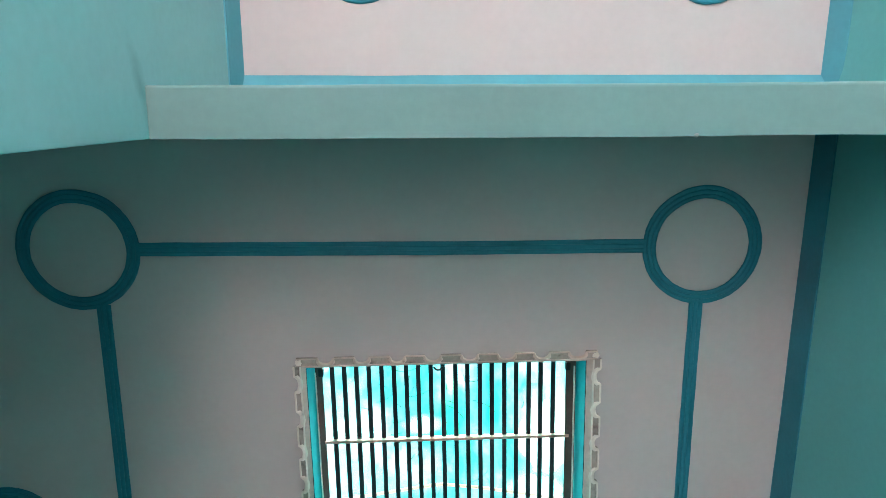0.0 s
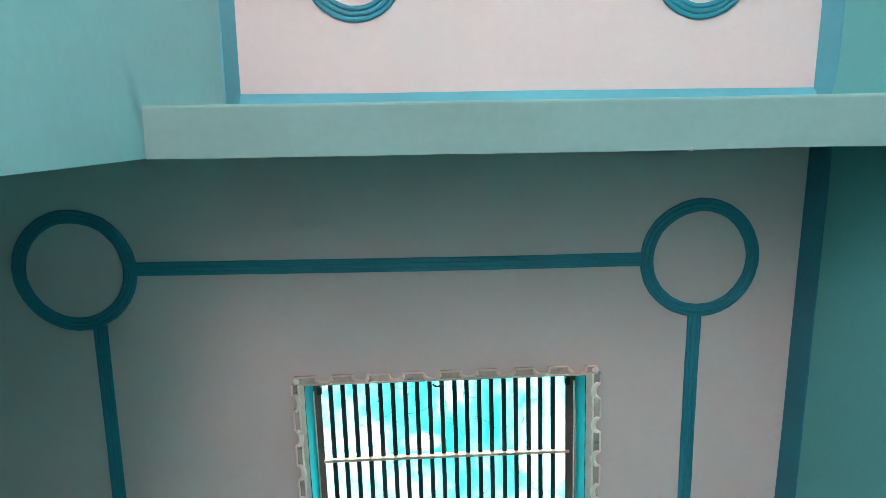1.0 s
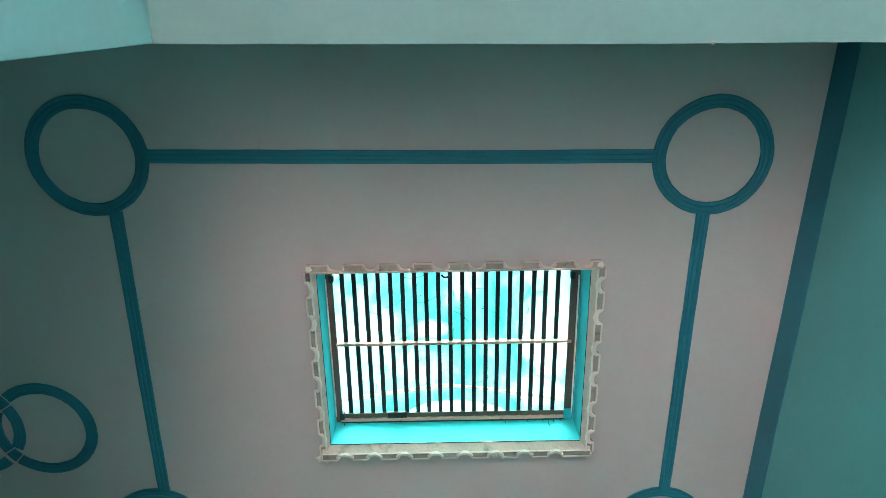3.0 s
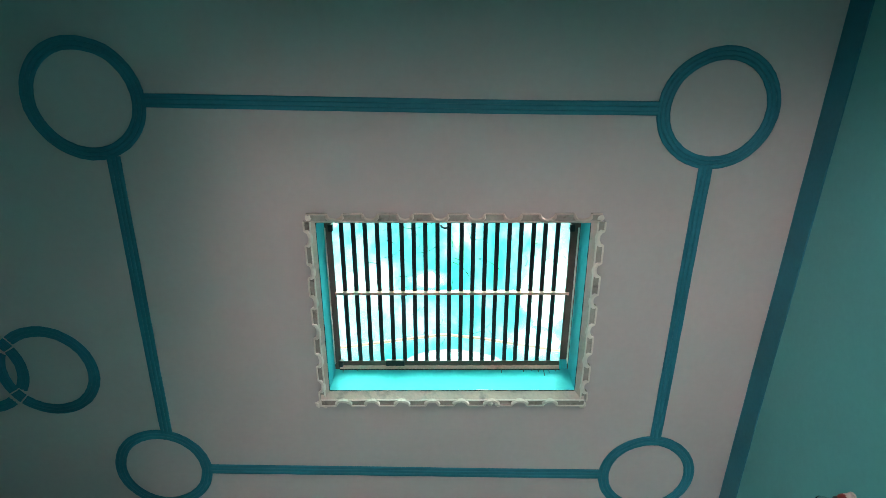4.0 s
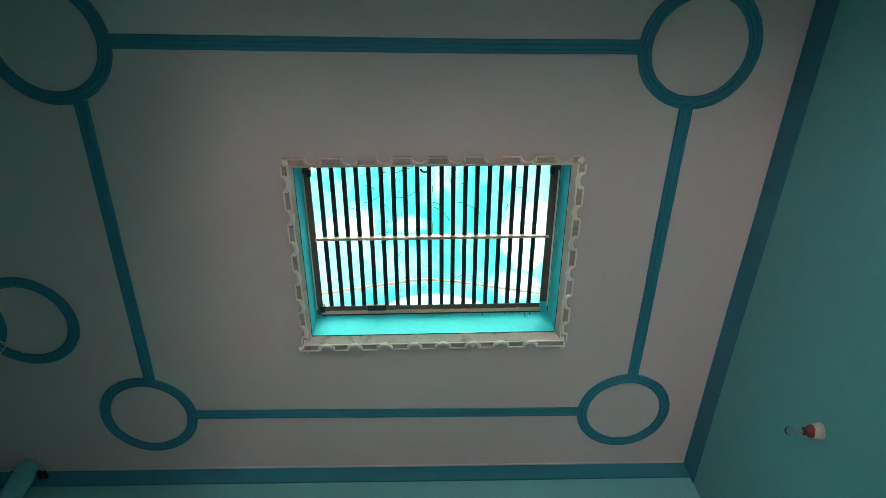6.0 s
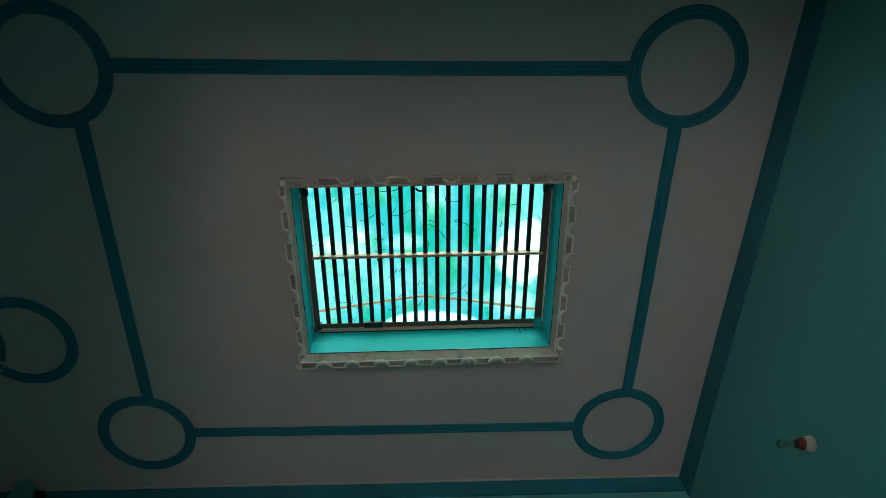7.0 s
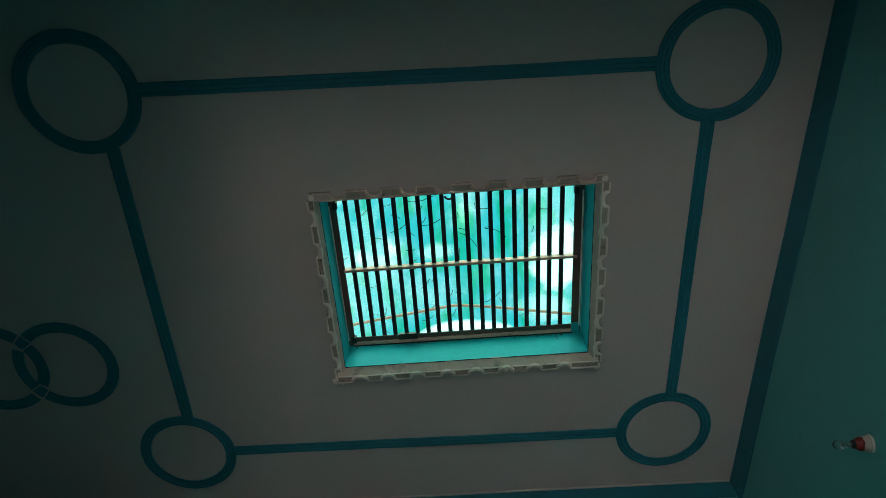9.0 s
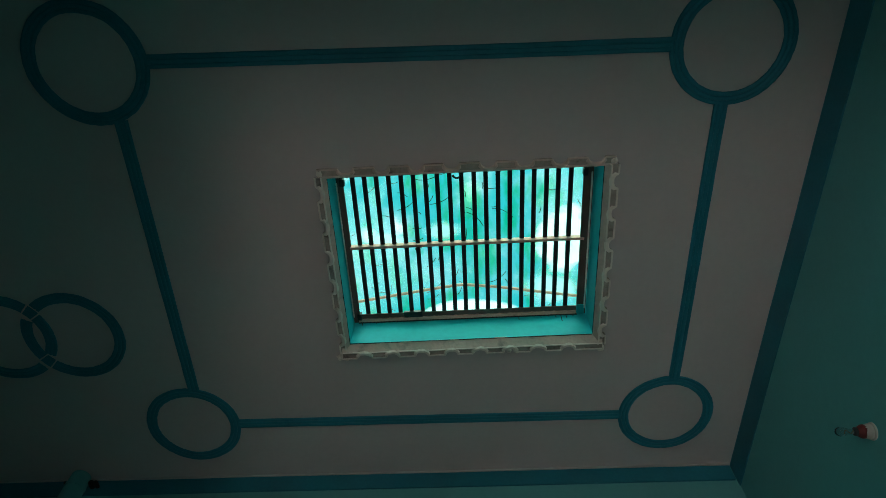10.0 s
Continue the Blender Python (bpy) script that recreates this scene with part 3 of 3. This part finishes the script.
part("latch", tube([sky_point(-0.026 + 0.014 * math.cos(math.pi * k / 8), -hh + 0.062 + 0.012 * math.sin(math.pi * k / 8), GZ + 0.004) for k in range(9)], 0.004, 6), IRON, grille)
for u, v in ((-hw + 0.022, -hh + 0.070), (hw - 0.030, -hh + 0.070), (-hw + 0.024, hh - 0.03)):
    part("lug", grille_box(u - 0.009, v - 0.014, -0.008, u + 0.009, v + 0.014, 0.014, 0.003), IRON, grille)

part("lug", grille_box(hw - 0.036, hh - 0.046, -0.006, hw - 0.006, hh - 0.004, 0.004, 0.003), REVEAL, grille, "turquoise painted corner lug")
part("clip", grille_box(-0.252, hh - 0.042, -0.002, -0.180, hh - 0.0175, 0.012, 0.002), BLACK, grille, "black clip")
# pale strips painted as the lit edges of the side rails
part("pale_edge_strip", grille_box(-hw + 0.001, -hh + 0.07, -0.006, -hw + 0.005, hh - 0.03, 0.0, 0.001), RIM, grille, "pale strip painted for a lit edge")
part("pale_edge_strip", grille_box(hw - 0.010, -hh + 0.07, -0.006, hw - 0.005, hh - 0.03, 0.0, 0.001), RIM, grille, "pale strip painted for a lit edge")
# dark drips that have run down the far reveal
far_side = bpy.data.objects["reveal_far"]
for u, ln in ((0.19, 0.022), (0.275, 0.014), (0.305, 0.010), (0.332, 0.016), (0.352, 0.040), (0.372, 0.020), (0.398, 0.012), (-0.415, 0.018), (-0.36, 0.008)):
    part("rust_drip", grille_box(u - 0.0012, hh - 0.0035, -ln - 0.002, u + 0.0012, hh - 0.0005, 0.0, 0.0004), BLACK, far_side)

# ---- cover above the skylight ----
CZ = CEIL + 0.45
cover = thing("skylight_cover", (0.05, 1.1, CEIL + SLAB), "clear plastic rain cover with green algae and white blots", "cover")
bm = bmesh.new()
nx, ny, grid = 20, 20, []
for j in range(ny + 1):
    for i in range(nx + 1):
        x, y = -0.75 + 1.6 * i / nx, 0.35 + 1.55 * j / ny
        z = CZ + 0.07 * (1 - abs(x - 0.05) / 0.8) + 0.004 * noise.noise((x * 4, y * 4, 0))
        grid.append(bm.verts.new((x, y, z)))
for j in range(ny):
    for i in range(nx):
        k = j * (nx + 1) + i
        bm.faces.new((grid[k], grid[k + 1], grid[k + nx + 2], grid[k + nx + 1]))
part("sheet", bm, SHEET, cover)
part("rod", tube([(-0.75, 1.632, CZ - 0.006), (-0.40, 1.588, CZ + 0.024), (-0.10, 1.552, CZ + 0.048), (0.02, 1.540, CZ + 0.058), (0.06, 1.539, CZ + 0.058), (0.20, 1.548, CZ + 0.048), (0.53, 1.586, CZ + 0.020), (0.85, 1.61, CZ - 0.006)], 0.0068, 8), ROD, cover, "orange painted bent rod")
for x in (-0.74, 0.84):
    for y in (0.37, 1.61):
        part("post", box(x - 0.012, y - 0.012, CEIL + SLAB, x + 0.012, y + 0.012, CZ - 0.004, 0.002), IRON, cover)

stalks = bmesh.new()
rng = random.Random(5)
for i in range(80):
    x, y, a, ln = rng.uniform(-0.45, 0.60), rng.uniform(0.85, 1.75), rng.uniform(0, math.pi), rng.choice((0.03, 0.04, 0.045, 0.06, 0.10))
    pts = []
    for k in range(5):
        s = (k / 4 - 0.5) * ln
        px, py = x + s * math.cos(a + 0.3 * s / ln), y + s * math.sin(a + 0.5 * s / ln)
        pts.append((px, py, CZ + 0.07 * (1 - abs(px - 0.05) / 0.8) + 0.007))
    piece = tube(pts, 0.0015, 4)
    tmp = bpy.data.meshes.new("stalk")
    piece.to_mesh(tmp)
    piece.free()
    stalks.from_mesh(tmp)
    bpy.data.meshes.remove(tmp)
tagged(mesh_object("dry_stalks", stalks, TWIG), "thin dry plant stalks scattered on the plastic cover", "debris", kind="stuff")

# ---- bulb on the wall ----
lamp_at, lamp_axis = Vector((X_RIGHT + SKEW * (Y_FAR - 1.355), 1.352, 1.368 + 1.25)), Vector((-1, 0.02, 0.04)).normalized()
lamp = thing("wall_bulb", lamp_at, "small clear bulb in a white and red holder on the wall", "lamp")
part("base", lathe([(0.0, 0.0245), (0.003, 0.0250), (0.006, 0.0243), (0.007, 0.0230)], lamp_at, lamp_axis), PORCELAIN, lamp, "white base plate", True)
part("holder", lathe([(0.006, 0.0222), (0.018, 0.0208), (0.029, 0.0190), (0.031, 0.017)], lamp_at, lamp_axis), PORCELAIN, lamp, "white holder", True)
cap = lathe([(0.026, 0.0200), (0.031, 0.0191), (0.036, 0.0168), (0.041, 0.0135), (0.044, 0.0115)], lamp_at, lamp_axis)
for v in cap.verts:                      # the red paint has run unevenly round the holder
    d = v.co - lamp_at
    if d.dot(lamp_axis) < 0.026:
        v.co += lamp_axis * (0.006 * math.sin(3.0 * math.atan2(d.z, d.y) + 0.6) - 0.002)
part("cap", cap, RED, lamp, "red painted cap", True)
part("collar", lathe([(0.042, 0.0105), (0.044, 0.0125), (0.050, 0.0120), (0.053, 0.0085)], lamp_at, lamp_axis, 16), BLACK, lamp, "black collar", True)
glass = part("glass", lathe([(0.051, 0.0070), (0.060, 0.0072), (0.070, 0.0090), (0.080, 0.0120), (0.090, 0.0128), (0.098, 0.0095), (0.102, 0.003)], lamp_at, lamp_axis, 20), GLASS, lamp, "clear glass bulb", True)
part("filament", tube([lamp_at + lamp_axis * d + Vector((0, 0.0035 * math.sin(k * 1.7), 0.0035 * math.cos(k * 1.7))) for k, d in enumerate((0.052, 0.060, 0.068, 0.074, 0.078, 0.080, 0.078))], 0.0009, 5), BRASS, glass)

# ---- pipe on the far wall ----
PX, PY = -1.570, Y_FAR - 0.044
pipe = thing("wall_pipe", (PX, PY, 0.0), "turquoise painted vertical pipe with a black clamp", "pipe")
part("tube", lathe([(0.0, 0.040), (3.228, 0.040), (3.236, 0.038), (3.240, 0.030)], (PX, PY, 0.0), (0, 0, 1), 32), AQUA, pipe)
part("clamp", lathe([(3.165, 0.0415), (3.168, 0.0425), (3.182, 0.0425), (3.185, 0.0415)], (PX, PY, 0.0), (0, 0, 1), 32), AQUA, pipe)
for x, r in ((-1.625, 0.009), (-1.520, 0.011), (-1.500, 0.008)):
    part("bolt", lathe([(0.0, r), (0.012, r * 1.1), (0.030, r), (0.036, r * 0.6)], (x, Y_FAR - 0.010, 3.208), (0, -1, 0), 12), BLACK, pipe, "black bolt")
